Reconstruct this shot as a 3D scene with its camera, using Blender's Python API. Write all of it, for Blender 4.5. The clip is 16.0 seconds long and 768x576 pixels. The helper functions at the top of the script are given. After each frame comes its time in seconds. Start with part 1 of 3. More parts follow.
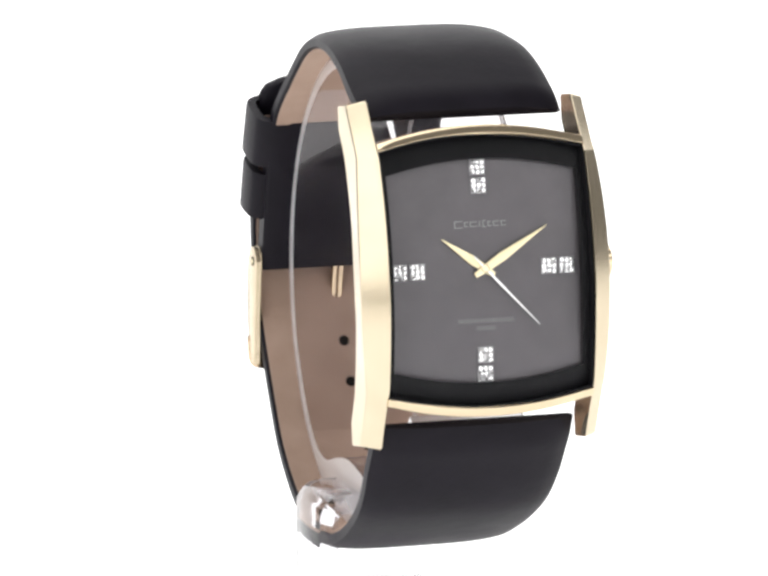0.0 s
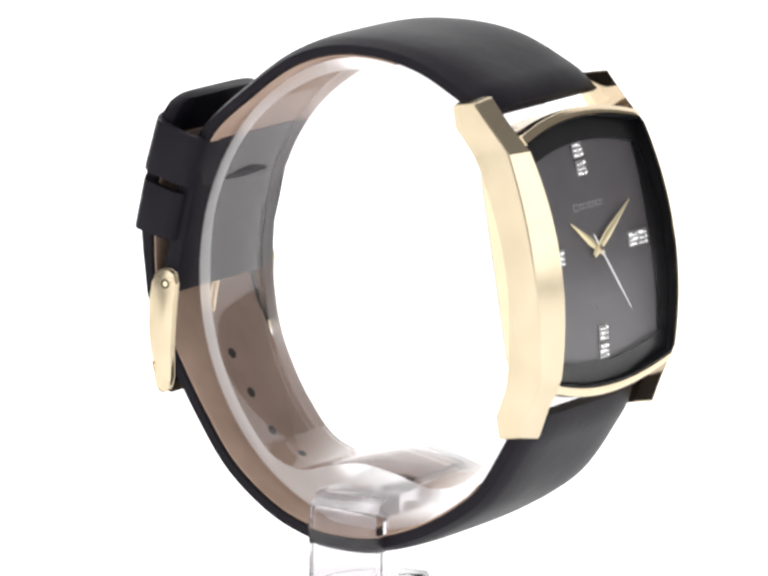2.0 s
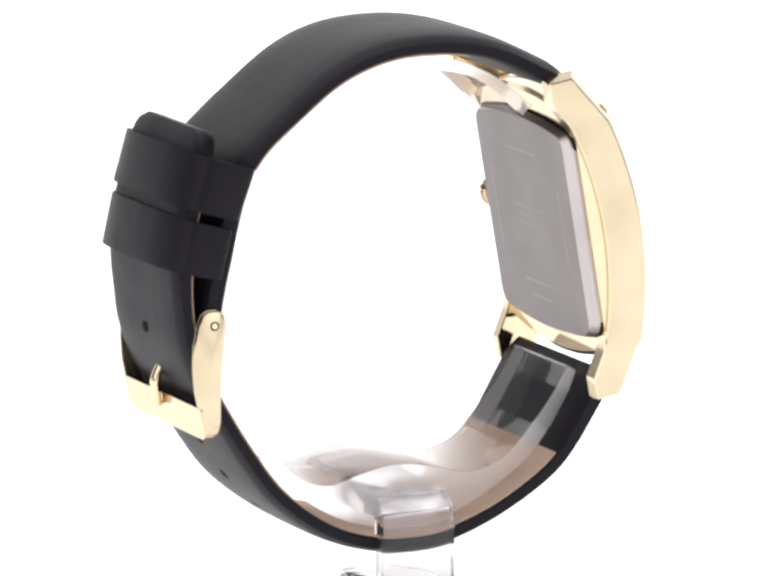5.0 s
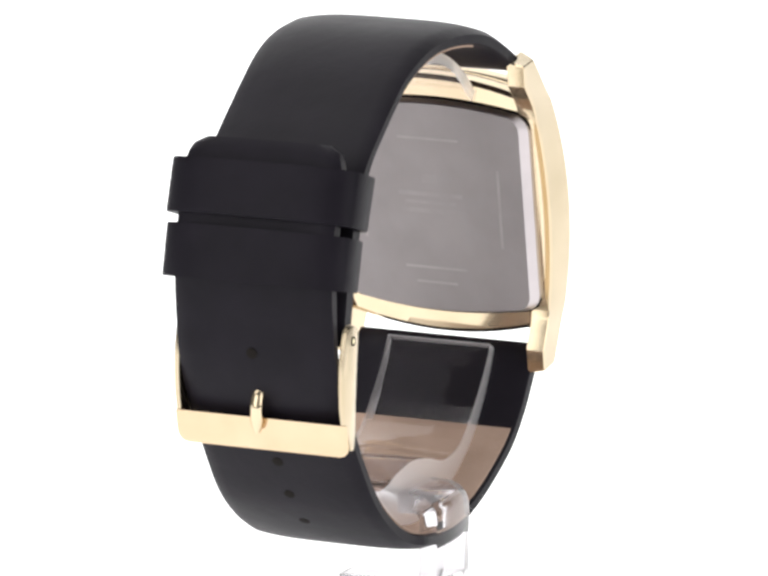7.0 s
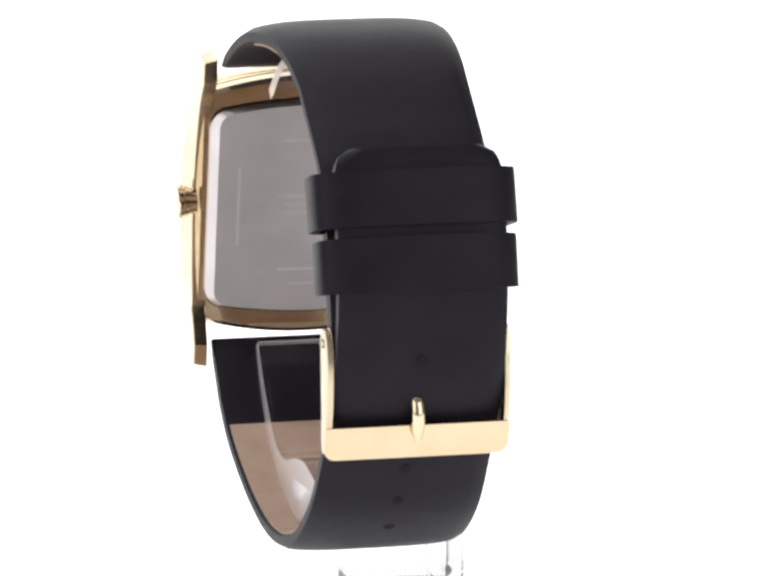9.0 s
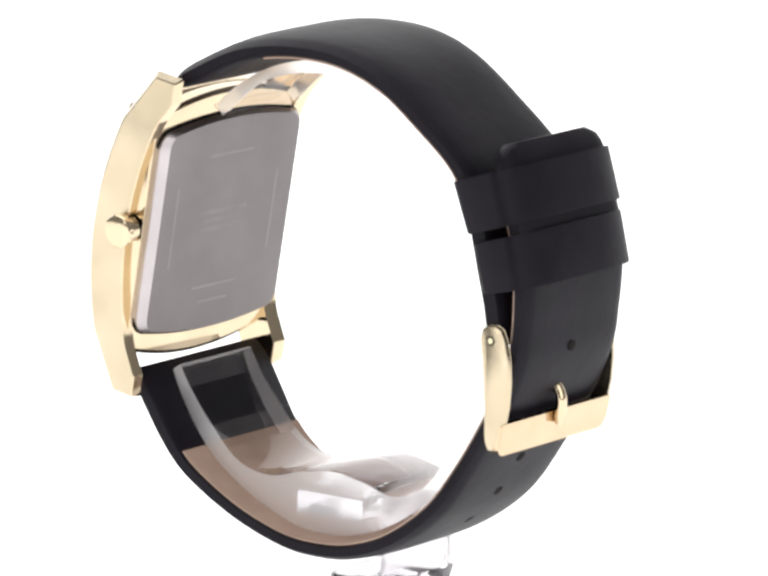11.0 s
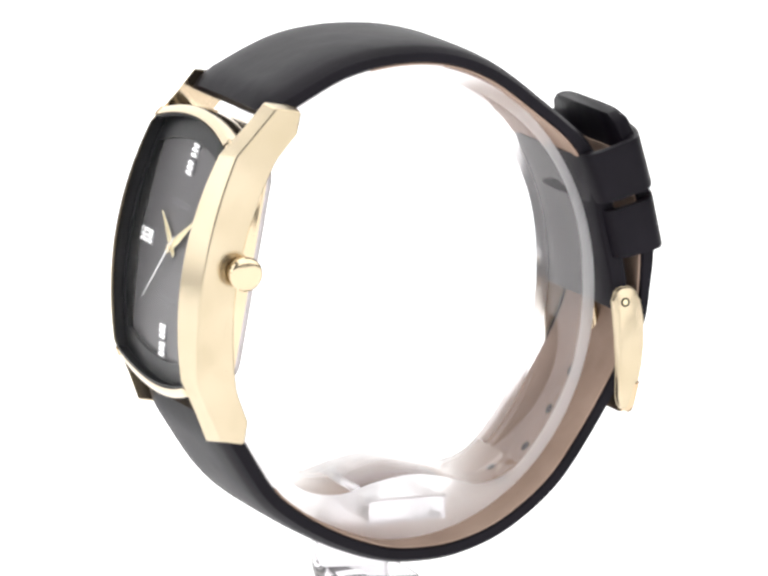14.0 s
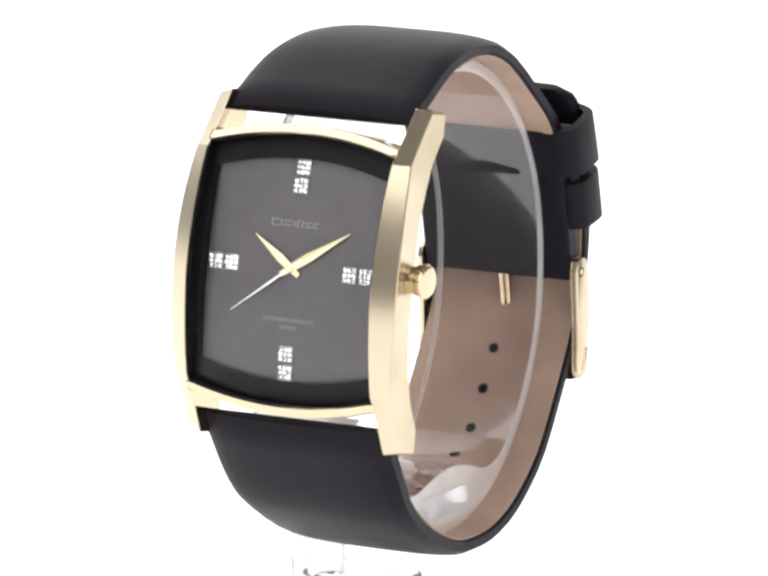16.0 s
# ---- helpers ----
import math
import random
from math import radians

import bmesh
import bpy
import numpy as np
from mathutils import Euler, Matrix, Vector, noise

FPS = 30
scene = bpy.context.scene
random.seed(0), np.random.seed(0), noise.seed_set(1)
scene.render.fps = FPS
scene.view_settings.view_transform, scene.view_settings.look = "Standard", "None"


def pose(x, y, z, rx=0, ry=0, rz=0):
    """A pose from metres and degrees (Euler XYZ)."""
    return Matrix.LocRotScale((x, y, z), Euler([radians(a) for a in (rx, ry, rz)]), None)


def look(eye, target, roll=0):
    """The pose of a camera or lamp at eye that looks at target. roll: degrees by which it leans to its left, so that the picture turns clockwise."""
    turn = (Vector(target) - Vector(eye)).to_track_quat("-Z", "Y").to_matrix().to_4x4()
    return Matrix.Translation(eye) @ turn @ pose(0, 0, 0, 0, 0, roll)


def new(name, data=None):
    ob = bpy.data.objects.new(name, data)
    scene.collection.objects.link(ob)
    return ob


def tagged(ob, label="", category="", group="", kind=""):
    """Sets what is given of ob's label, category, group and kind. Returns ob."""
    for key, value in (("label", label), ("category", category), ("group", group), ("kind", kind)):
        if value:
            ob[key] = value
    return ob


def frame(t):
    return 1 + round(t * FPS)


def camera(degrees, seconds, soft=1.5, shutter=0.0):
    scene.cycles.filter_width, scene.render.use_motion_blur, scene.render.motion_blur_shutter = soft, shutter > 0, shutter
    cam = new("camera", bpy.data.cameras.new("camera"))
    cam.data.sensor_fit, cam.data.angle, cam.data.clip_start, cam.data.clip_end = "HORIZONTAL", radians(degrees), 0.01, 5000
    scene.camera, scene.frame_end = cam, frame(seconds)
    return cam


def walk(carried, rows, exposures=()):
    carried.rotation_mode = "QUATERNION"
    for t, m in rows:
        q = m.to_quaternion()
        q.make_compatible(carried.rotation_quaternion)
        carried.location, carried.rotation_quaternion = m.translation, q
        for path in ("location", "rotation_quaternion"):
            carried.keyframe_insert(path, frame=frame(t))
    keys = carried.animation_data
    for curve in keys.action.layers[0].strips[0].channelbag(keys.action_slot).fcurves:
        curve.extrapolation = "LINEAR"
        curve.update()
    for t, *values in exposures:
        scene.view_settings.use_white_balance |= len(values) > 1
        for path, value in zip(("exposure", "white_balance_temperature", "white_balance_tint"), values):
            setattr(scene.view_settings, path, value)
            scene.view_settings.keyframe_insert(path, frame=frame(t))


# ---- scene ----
cam = camera(6.68, 16.0, soft=3.0)
# The clip is a slow turn of a wrist watch on a clear stand before a still camera.
MM = 0.001
H = 0.0408           # height of the turning centre over the floor
TILT = 10.1          # the case leans back
CX = 3.0             # the watch sits a little off the turning axis


def eye_at(dist, elev, side):
    e = radians(elev)
    return Vector((side, -dist * math.cos(e), dist * math.sin(e) + H))


EYE = eye_at(0.8583, 11.10, 0.00028)
SIGHT = look(EYE, (0.00028, 0, H), 0.34)
walk(cam, [(0.0, SIGHT), (16.0, SIGHT)])

# ---- light: a white studio, soft from all round, with a large softbox overhead ----
world = bpy.data.worlds.new("studio")
scene.world = world
world.use_nodes = True
bg = world.node_tree.nodes["Background"]
bg.inputs["Color"].default_value = (1.0, 0.985, 0.98, 1)
bg.inputs["Strength"].default_value = 0.26


def softbox(name, at, aim, size, watts, colour):
    data = bpy.data.lights.new(name, "AREA")
    data.shape, data.size, data.energy, data.color = "SQUARE", size, watts, colour
    ob = new(name, data)
    ob.matrix_world = look(at, aim)
    return ob


softbox("softbox", (-0.30, 0.15, 1.1), (0, 0.0, 0), 1.4, 13.0, (1.0, 0.99, 0.985))
for side in (-1, 1):
    softbox("softbox", (side * 0.65, -0.66, 0.42), (0, 0, H), 0.74, 3.5, (1.0, 0.99, 0.985))
scene.view_settings.exposure = 0.0


# ---- materials ----
def nodes_of(name):
    m = bpy.data.materials.new(name)
    m.use_nodes = True
    return m, m.node_tree.nodes, m.node_tree.links, m.node_tree.nodes["Principled BSDF"]


def grain(n, l, scale, detail=3.0):
    tex = n.new("ShaderNodeTexNoise")
    co = n.new("ShaderNodeTexCoord")
    l.new(co.outputs["Object"], tex.inputs["Vector"])
    tex.inputs["Scale"].default_value, tex.inputs["Detail"].default_value = scale, detail
    return tex


def ramp(n, l, source, a, b, lo=0.3, hi=0.7):
    r = n.new("ShaderNodeValToRGB")
    r.color_ramp.elements[0].position, r.color_ramp.elements[1].position = lo, hi
    r.color_ramp.elements[0].color, r.color_ramp.elements[1].color = (*a, 1), (*b, 1)
    l.new(source, r.inputs["Fac"])
    return r


def bump(n, l, source, bsdf, strength, dist):
    b = n.new("ShaderNodeBump")
    b.inputs["Strength"].default_value, b.inputs["Distance"].default_value = strength, dist
    l.new(source, b.inputs["Height"])
    l.new(b.outputs["Normal"], bsdf.inputs["Normal"])


def rough(n, l, source, bsdf, lo, hi):
    m = n.new("ShaderNodeMapRange")
    m.inputs["To Min"].default_value, m.inputs["To Max"].default_value = lo, hi
    l.new(source, m.inputs["Value"])
    l.new(m.outputs["Result"], bsdf.inputs["Roughness"])


def leather(name, a, b, spec, r0, r1, relief):
    m, n, l, p = nodes_of(name)
    wide, fine = grain(n, l, 160), grain(n, l, 2600, 4)
    l.new(ramp(n, l, wide.outputs["Fac"], a, b).outputs["Color"], p.inputs["Base Color"])
    rough(n, l, wide.outputs["Fac"], p, r0, r1)
    p.inputs["Specular IOR Level"].default_value = spec
    # soft creases under the fine grain
    mid, base = grain(n, l, 330, 2), n.new("ShaderNodeBump")
    base.inputs["Strength"].default_value, base.inputs["Distance"].default_value = 0.10, 0.0006
    l.new(mid.outputs["Fac"], base.inputs["Height"])
    bump(n, l, fine.outputs["Fac"], p, relief, 0.0001)
    l.new(base.outputs["Normal"], n["Bump.001"].inputs["Normal"])
    return m


def metal(name, a, b, r0, r1, relief=0.01, scale=900, stretch=None):
    m, n, l, p = nodes_of(name)
    wide, fine = grain(n, l, 140), grain(n, l, scale, 4)
    if stretch:
        mp = n.new("ShaderNodeMapping")
        mp.inputs["Scale"].default_value = stretch
        co = n.new("ShaderNodeTexCoord")
        l.new(co.outputs["Object"], mp.inputs["Vector"])
        l.new(mp.outputs["Vector"], fine.inputs["Vector"])
    l.new(ramp(n, l, wide.outputs["Fac"], a, b).outputs["Color"], p.inputs["Base Color"])
    p.inputs["Metallic"].default_value = 1
    rough(n, l, fine.outputs["Fac"], p, r0, r1)
    bump(n, l, fine.outputs["Fac"], p, relief, 0.00004)
    return m


def plain(name, colour, roughness, spec=0.5, metallic=0.0):
    m, n, l, p = nodes_of(name)
    fine = grain(n, l, 350)
    c = Vector(colour)
    l.new(ramp(n, l, fine.outputs["Fac"], c * 0.92, c * 1.06).outputs["Color"], p.inputs["Base Color"])
    p.inputs["Roughness"].default_value = roughness
    p.inputs["Specular IOR Level"].default_value = spec
    p.inputs["Metallic"].default_value = metallic
    return m


def clear(name, ior, roughness, tint):
    m, n, l, p = nodes_of(name)
    p.inputs["Base Color"].default_value = (*tint, 1)
    p.inputs["Transmission Weight"].default_value = 1
    p.inputs["IOR"].default_value = ior
    fine = grain(n, l, 300)
    rough(n, l, fine.outputs["Fac"], p, roughness * 0.4, roughness)
    return m


BLACK = leather("black_leather", (0.0054, 0.0043, 0.0074), (0.0082, 0.0066, 0.0108), 0.12, 0.40, 0.52, 0.25)
TAN = leather("tan_lining", (0.32, 0.225, 0.172), (0.40, 0.290, 0.228), 0.2, 0.65, 0.8, 0.5)
GOLD = metal("brushed_gold", (0.50, 0.420, 0.290), (0.60, 0.510, 0.370), 0.20, 0.30, 0.003, 500, (1, 1, 9))
SATIN = metal("satin_gold", (0.56, 0.48, 0.345), (0.61, 0.525, 0.39), 0.17, 0.23, 0.003, 500, (1, 1, 9))
POLISH = metal("polished_gold", (0.62, 0.505, 0.345), (0.67, 0.555, 0.390), 0.07, 0.12, 0.004)
WARM = metal("warm_polished_gold", (0.60, 0.455, 0.300), (0.66, 0.505, 0.345), 0.10, 0.16, 0.004)
STEEL = metal("brushed_steel", (0.265, 0.244, 0.248), (0.305, 0.282, 0.286), 0.58, 0.68, 0.02, 800, (9, 1, 1))
STEEL.node_tree.nodes["Principled BSDF"].inputs["Metallic"].default_value = 0.55      # a dull, worn finish
FLANK = metal("polished_steel", (0.46, 0.425, 0.435), (0.54, 0.50, 0.51), 0.34, 0.42, 0.004)
SILVER = metal("bright_silver", (0.90, 0.90, 0.91), (0.97, 0.97, 0.97), 0.30, 0.50)
HAND = metal("pale_gold_hands", (0.84, 0.74, 0.47), (0.90, 0.80, 0.54), 0.38, 0.46)
STONE = metal("foil_backed_stone", (0.93, 0.93, 0.94), (0.99, 0.99, 0.99), 0.10, 0.22)
SETTING = metal("grey_setting", (0.34, 0.34, 0.35), (0.48, 0.48, 0.49), 0.30, 0.45)
DIAL = plain("charcoal_dial", (0.102, 0.095, 0.102), 0.42, 0.45, 0.35)
INK = plain("black_print", (0.004, 0.004, 0.005), 0.4, 0.12)
PALE = plain("pale_print", (0.24, 0.24, 0.25), 0.5)
FAINT = plain("faint_print", (0.135, 0.132, 0.138), 0.5)
# near-black that stands for the shade in holes and gaps
DARK = plain("recess_shade", (0.012, 0.010, 0.009), 0.9, 0.1)
ENGRAVED = plain("engraving", (0.36, 0.335, 0.335), 0.6, 0.5, 0.8)
SMUDGE = plain("fine_engraving", (0.315, 0.292, 0.296), 0.6, 0.5, 0.65)
FROST = clear("sawn_acrylic_edge", 1.30, 0.5, (0.95, 0.94, 0.95))
FROST.node_tree.nodes["Principled BSDF"].inputs["Transmission Weight"].default_value = 0.75
POST = clear("thick_acrylic", 1.44, 0.06, (0.76, 0.74, 0.765))


def coated_glass(name, tint, weight, roughness):
    """A thin coated pane: clear, with a faint reflection that grows towards the edge."""
    m, n, l, p = nodes_of(name)
    n.remove(p)
    out = n["Material Output"]
    see, gloss, mix = n.new("ShaderNodeBsdfTransparent"), n.new("ShaderNodeBsdfGlossy"), n.new("ShaderNodeMixShader")
    see.inputs["Color"].default_value = (*tint, 1)
    fres, part_of = n.new("ShaderNodeFresnel"), n.new("ShaderNodeMath")
    fres.inputs["IOR"].default_value, gloss.inputs["Roughness"].default_value = 1.5, roughness
    part_of.operation, part_of.inputs[1].default_value = "MULTIPLY", weight
    l.new(fres.outputs["Fac"], part_of.inputs[0])
    l.new(part_of.outputs["Value"], mix.inputs["Fac"])
    l.new(see.outputs["BSDF"], mix.inputs[1])
    l.new(gloss.outputs["BSDF"], mix.inputs[2])
    l.new(mix.outputs["Shader"], out.inputs["Surface"])
    return m


GLASS = coated_glass("watch_glass", (1, 1, 1), 0.045, 0.22)
ACRYLIC = coated_glass("clear_acrylic", (0.94, 0.925, 0.93), 0.15, 0.05)
THICK = clear("thick_clear_acrylic", 1.38, 0.035, (0.975, 0.97, 0.975))
PAPER = plain("glowing_studio_sheet", (0.90, 0.90, 0.90), 0.6, 0.2)
PAPER.node_tree.nodes["Principled BSDF"].inputs["Emission Color"].default_value = (1, 1, 1, 1)      # glow added so that the sheet stays white and unshadowed
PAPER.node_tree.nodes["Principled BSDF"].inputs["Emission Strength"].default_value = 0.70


# ---- mesh helpers (millimetres in, metres out) ----
def meshed(name, verts, faces, material, smooth=35, bevel=0.0, segs=2):
    me = bpy.data.meshes.new(name)
    me.from_pydata([tuple(c * MM for c in v) for v in verts], [], faces)
    bm = bmesh.new()
    bm.from_mesh(me)
    if bevel:
        sharp = [e for e in bm.edges if len(e.link_faces) == 2 and e.calc_face_angle(0) > 0.35]
        bmesh.ops.bevel(bm, geom=sharp, offset=bevel * MM, segments=segs, affect="EDGES", profile=0.5, clamp_overlap=True)
    bmesh.ops.recalc_face_normals(bm, faces=bm.faces)
    bm.to_mesh(me)
    bm.free()
    me.polygons.foreach_set("use_smooth", [True] * len(me.polygons))
    me.set_sharp_from_angle(angle=radians(smooth))
    me.materials.append(material)
    return me


def part(name, me, parent, label=""):
    ob = new(name, me)
    ob.parent = parent
    return tagged(ob, label) if label else ob


def loft(rings, cap=True, loop=False):
    """Vertices and faces through rings of equally many points; loop joins the last ring to the first."""
    k, verts, faces = len(rings[0]), [v for r in rings for v in r], []
    n = len(rings)
    for i in range(n if loop else n - 1):
        a, b = i * k, ((i + 1) % n) * k
        for j in range(k):
            q = (j + 1) % k
            faces.append((a + j, a + q, b + q, b + j))
    if cap and not loop:
        faces += [tuple(range(k)), tuple(range((n - 1) * k, n * k))]
    return verts, faces


def spline(points, steps):
    """A smooth curve (Catmull-Rom) through points, cut into even steps."""
    p = [Vector(q) for q in points]
    p = [2 * p[0] - p[1], *p, 2 * p[-1] - p[-2]]
    fine = []
    for i in range(1, len(p) - 2):
        for j in range(24):
            t = j / 24
            fine.append(0.5 * (2 * p[i] + (p[i + 1] - p[i - 1]) * t + (2 * p[i - 1] - 5 * p[i] + 4 * p[i + 1] - p[i + 2]) * t * t
                               + (3 * p[i] - p[i - 1] - 3 * p[i + 1] + p[i + 2]) * t ** 3))
    fine.append(p[-2])
    run = [0.0]
    for a, b in zip(fine, fine[1:]):
        run.append(run[-1] + (b - a).length)
    out = []
    for i in range(steps + 1):
        want = run[-1] * i / steps
        out.append(Vector((np.interp(want, run, [f[0] for f in fine]), np.interp(want, run, [f[1] for f in fine]))))
    return out, run[-1]


def normals(path):
    """Unit normals to the left of a path in the (y, z) plane."""
    out = []
    for i in range(len(path)):
        d = path[min(i + 1, len(path) - 1)] - path[max(i - 1, 0)]
        d.normalize()
        out.append(Vector((-d[1], d[0])))
    return out


LEAN_C, LEAN_S = math.cos(radians(TILT)), math.sin(radians(TILT))
SKEW = -1.9              # the case sits a touch askew on the strap
SKEW_C, SKEW_S = math.cos(radians(SKEW)), math.sin(radians(SKEW))
OY, OZ = -29.5, 7.6      # middle of the case in the watch's (y, z)


def case_pt(x, n, s):
    """From the case's own axes (x to 3 o'clock, n out of the dial, s to 12 o'clock) to the watch's."""
    y = -n * LEAN_C + s * LEAN_S
    return (CX + 0.3 + x * SKEW_C - y * SKEW_S, OY + x * SKEW_S + y * SKEW_C, OZ + n * LEAN_S + s * LEAN_C)


def case_mesh(name, verts, faces, material, **kw):
    return meshed(name, [case_pt(*v) for v in verts], faces, material, **kw)


def block(x0, x1, n0, n1, s0, s1):
    return loft([[(x0, n0, s), (x1, n0, s), (x1, n1, s), (x0, n1, s)] for s in (s0, s1)])


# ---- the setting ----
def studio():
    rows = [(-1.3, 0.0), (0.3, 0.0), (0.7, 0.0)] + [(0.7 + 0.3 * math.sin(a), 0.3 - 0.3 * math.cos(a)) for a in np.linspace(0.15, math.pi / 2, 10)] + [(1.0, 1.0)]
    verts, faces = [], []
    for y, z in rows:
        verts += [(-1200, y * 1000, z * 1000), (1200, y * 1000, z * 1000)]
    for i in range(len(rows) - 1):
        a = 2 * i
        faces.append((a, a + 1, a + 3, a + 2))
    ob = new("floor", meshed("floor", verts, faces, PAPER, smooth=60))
    tagged(ob, "seamless white studio sheet sweeping up behind, with an added glow", "studio backdrop", kind="structure")


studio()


# ---- the watch ----
watch = tagged(new("wrist_watch"), "gold rectangular wrist watch with black leather strap on clear stand", "watch")
watch.location = (0, 0, H)


def bar_profile(s):
    """Back, crease and front heights of a side bar at s."""
    a = abs(s)
    if a <= 14.6:
        return -2.7 - 0.011 * s * s, 2.25 - 0.0092 * s * s, 4.35 - 0.0110 * s * s
    k = (a - 14.6) / (21.3 - 14.6)
    nb = np.interp(a, (14.6, 15.4, 18.6, 20.4, 21.3), (-5.05, -5.4, -7.3, -7.4, -7.3))
    return float(nb), 0.29 + k * (-3.9 - 0.29), 2.00 + k * (-2.6 - 2.00)


def chamfered(poly, d):
    """A polygon in (x, n) with its corners cut off by d."""
    p = [Vector(q) for q in poly]
    out = []
    for i, q in enumerate(p):
        a, b = p[i - 1] - q, p[(i + 1) % len(p)] - q
        out += [q + a.normalized() * d, q + b.normalized() * d]
    return out


def side_bar(sign):
    cuts = sorted({*np.linspace(-14.6, 14.6, 25), *(q * w for q in (15.4, 17.0, 18.6, 21.3) for w in (-1, 1))})
    rings = []
    for k, s in enumerate(cuts):
        nb, nc, nf = bar_profile(s)
        xb, xo, xi = sign * 15.75, sign * (16.5 - 0.0035 * min(s * s, 240.0)), 0.35 + sign * 13.5      # the outer face draws in towards the back
        poly = chamfered([(xb, nb), (xo, nc), (xi, nf), (xi, nb)], 0.13)
        end = abs(s) > 21
        slope = math.copysign(0.6, s) if end else 0.0      # the ends rise to their inner edge
        ring = [(q[0], q[1], s + slope * abs(q[0] - xo) / 2.9) for q in poly]
        if end:
            mid = sum(poly, Vector((0, 0))) / len(poly)
            cap = [(mid[0] + (q[0] - mid[0]) * 0.9, mid[1] + (q[1] - mid[1]) * 0.9, c[2] + math.copysign(0.2, s)) for q, c in zip(poly, ring)]
            rings += [cap, ring] if s < 0 else [ring, cap]
        else:
            rings.append(ring)
    v, f = loft(rings)
    me = case_mesh("side_bar", v, f, GOLD, smooth=9)
    me.materials.append(SATIN)
    me.materials.append(POLISH)
    out = Vector((0, -LEAN_C, LEAN_S))
    for face in me.polygons:
        if face.normal.dot(out) > 0.45 and abs(face.normal.x) < 0.85:
            face.material_index = 1
        elif face.normal.dot(out) < -0.3 or face.normal.x * sign < -0.5:
            face.material_index = 2
    part("side_bar", me, watch, "brushed gold side bar with a satin bevel")


side_bar(-1)
side_bar(1)


def rim_edge(x, base, bulge, half=13.35):
    return base + bulge * (1 - min(1.0, ((x - 0.35) / half) ** 2))


XS = list(np.linspace(-13.3, 14.0, 25))


def case_body():
    rings = []
    for n, grow in ((-4.6, -0.6), (-4.2, 0.0), (-2.2, 0.0)):
        ring = [(x, n, rim_edge(x, 16.4, 1.9) + grow) for x in XS] + [(14.9, n, 14.4 + grow), (14.9, n, -14.4 - grow)]
        ring += [(x, n, -rim_edge(x, 16.4, 1.9) - grow) for x in reversed(XS)] + [(-15.3, n, -14.4 - grow), (-15.3, n, 14.4 + grow)]
        rings.append(ring)
    v, f = loft(rings)
    part("case_body", case_mesh("case_body", v, f, POLISH, smooth=30), watch, "polished gold case body")


def rim(sign):
    rings = []
    for x in XS:
        so, si = rim_edge(x, 16.5, 1.95), rim_edge(x, 15.5, 1.85)
        fo, fi = 3.7 - 0.0105 * so * so, 4.0 - 0.0105 * si * si
        rings.append([(x, -2.4, sign * si), (x, fi, sign * si), (x, fo, sign * so), (x, -2.4, sign * so)])
    v, f = loft(rings)
    part("rim", case_mesh("rim", v, f, POLISH, bevel=0.12, smooth=40), watch, "curved polished gold rim")


case_body()
rim(1)
rim(-1)


def sheet_between(edge, n_low, n_high, curve, half, rows=13, dome=0.0):
    """A curved plate with bowed ends: top and bottom faces and a closed edge."""
    xs = np.linspace(0.35 - half, 0.35 + half, 17)
    rings = []
    for x in xs:
        e = edge(x)
        ss = np.linspace(-e, e, rows)
        dip = dome * (x - 0.35) ** 2
        rings.append([(x, n_high - dip - curve * s * s, s) for s in ss] + [(x, n_low - dip - curve * s * s, s) for s in reversed(ss)])
    return loft(rings)


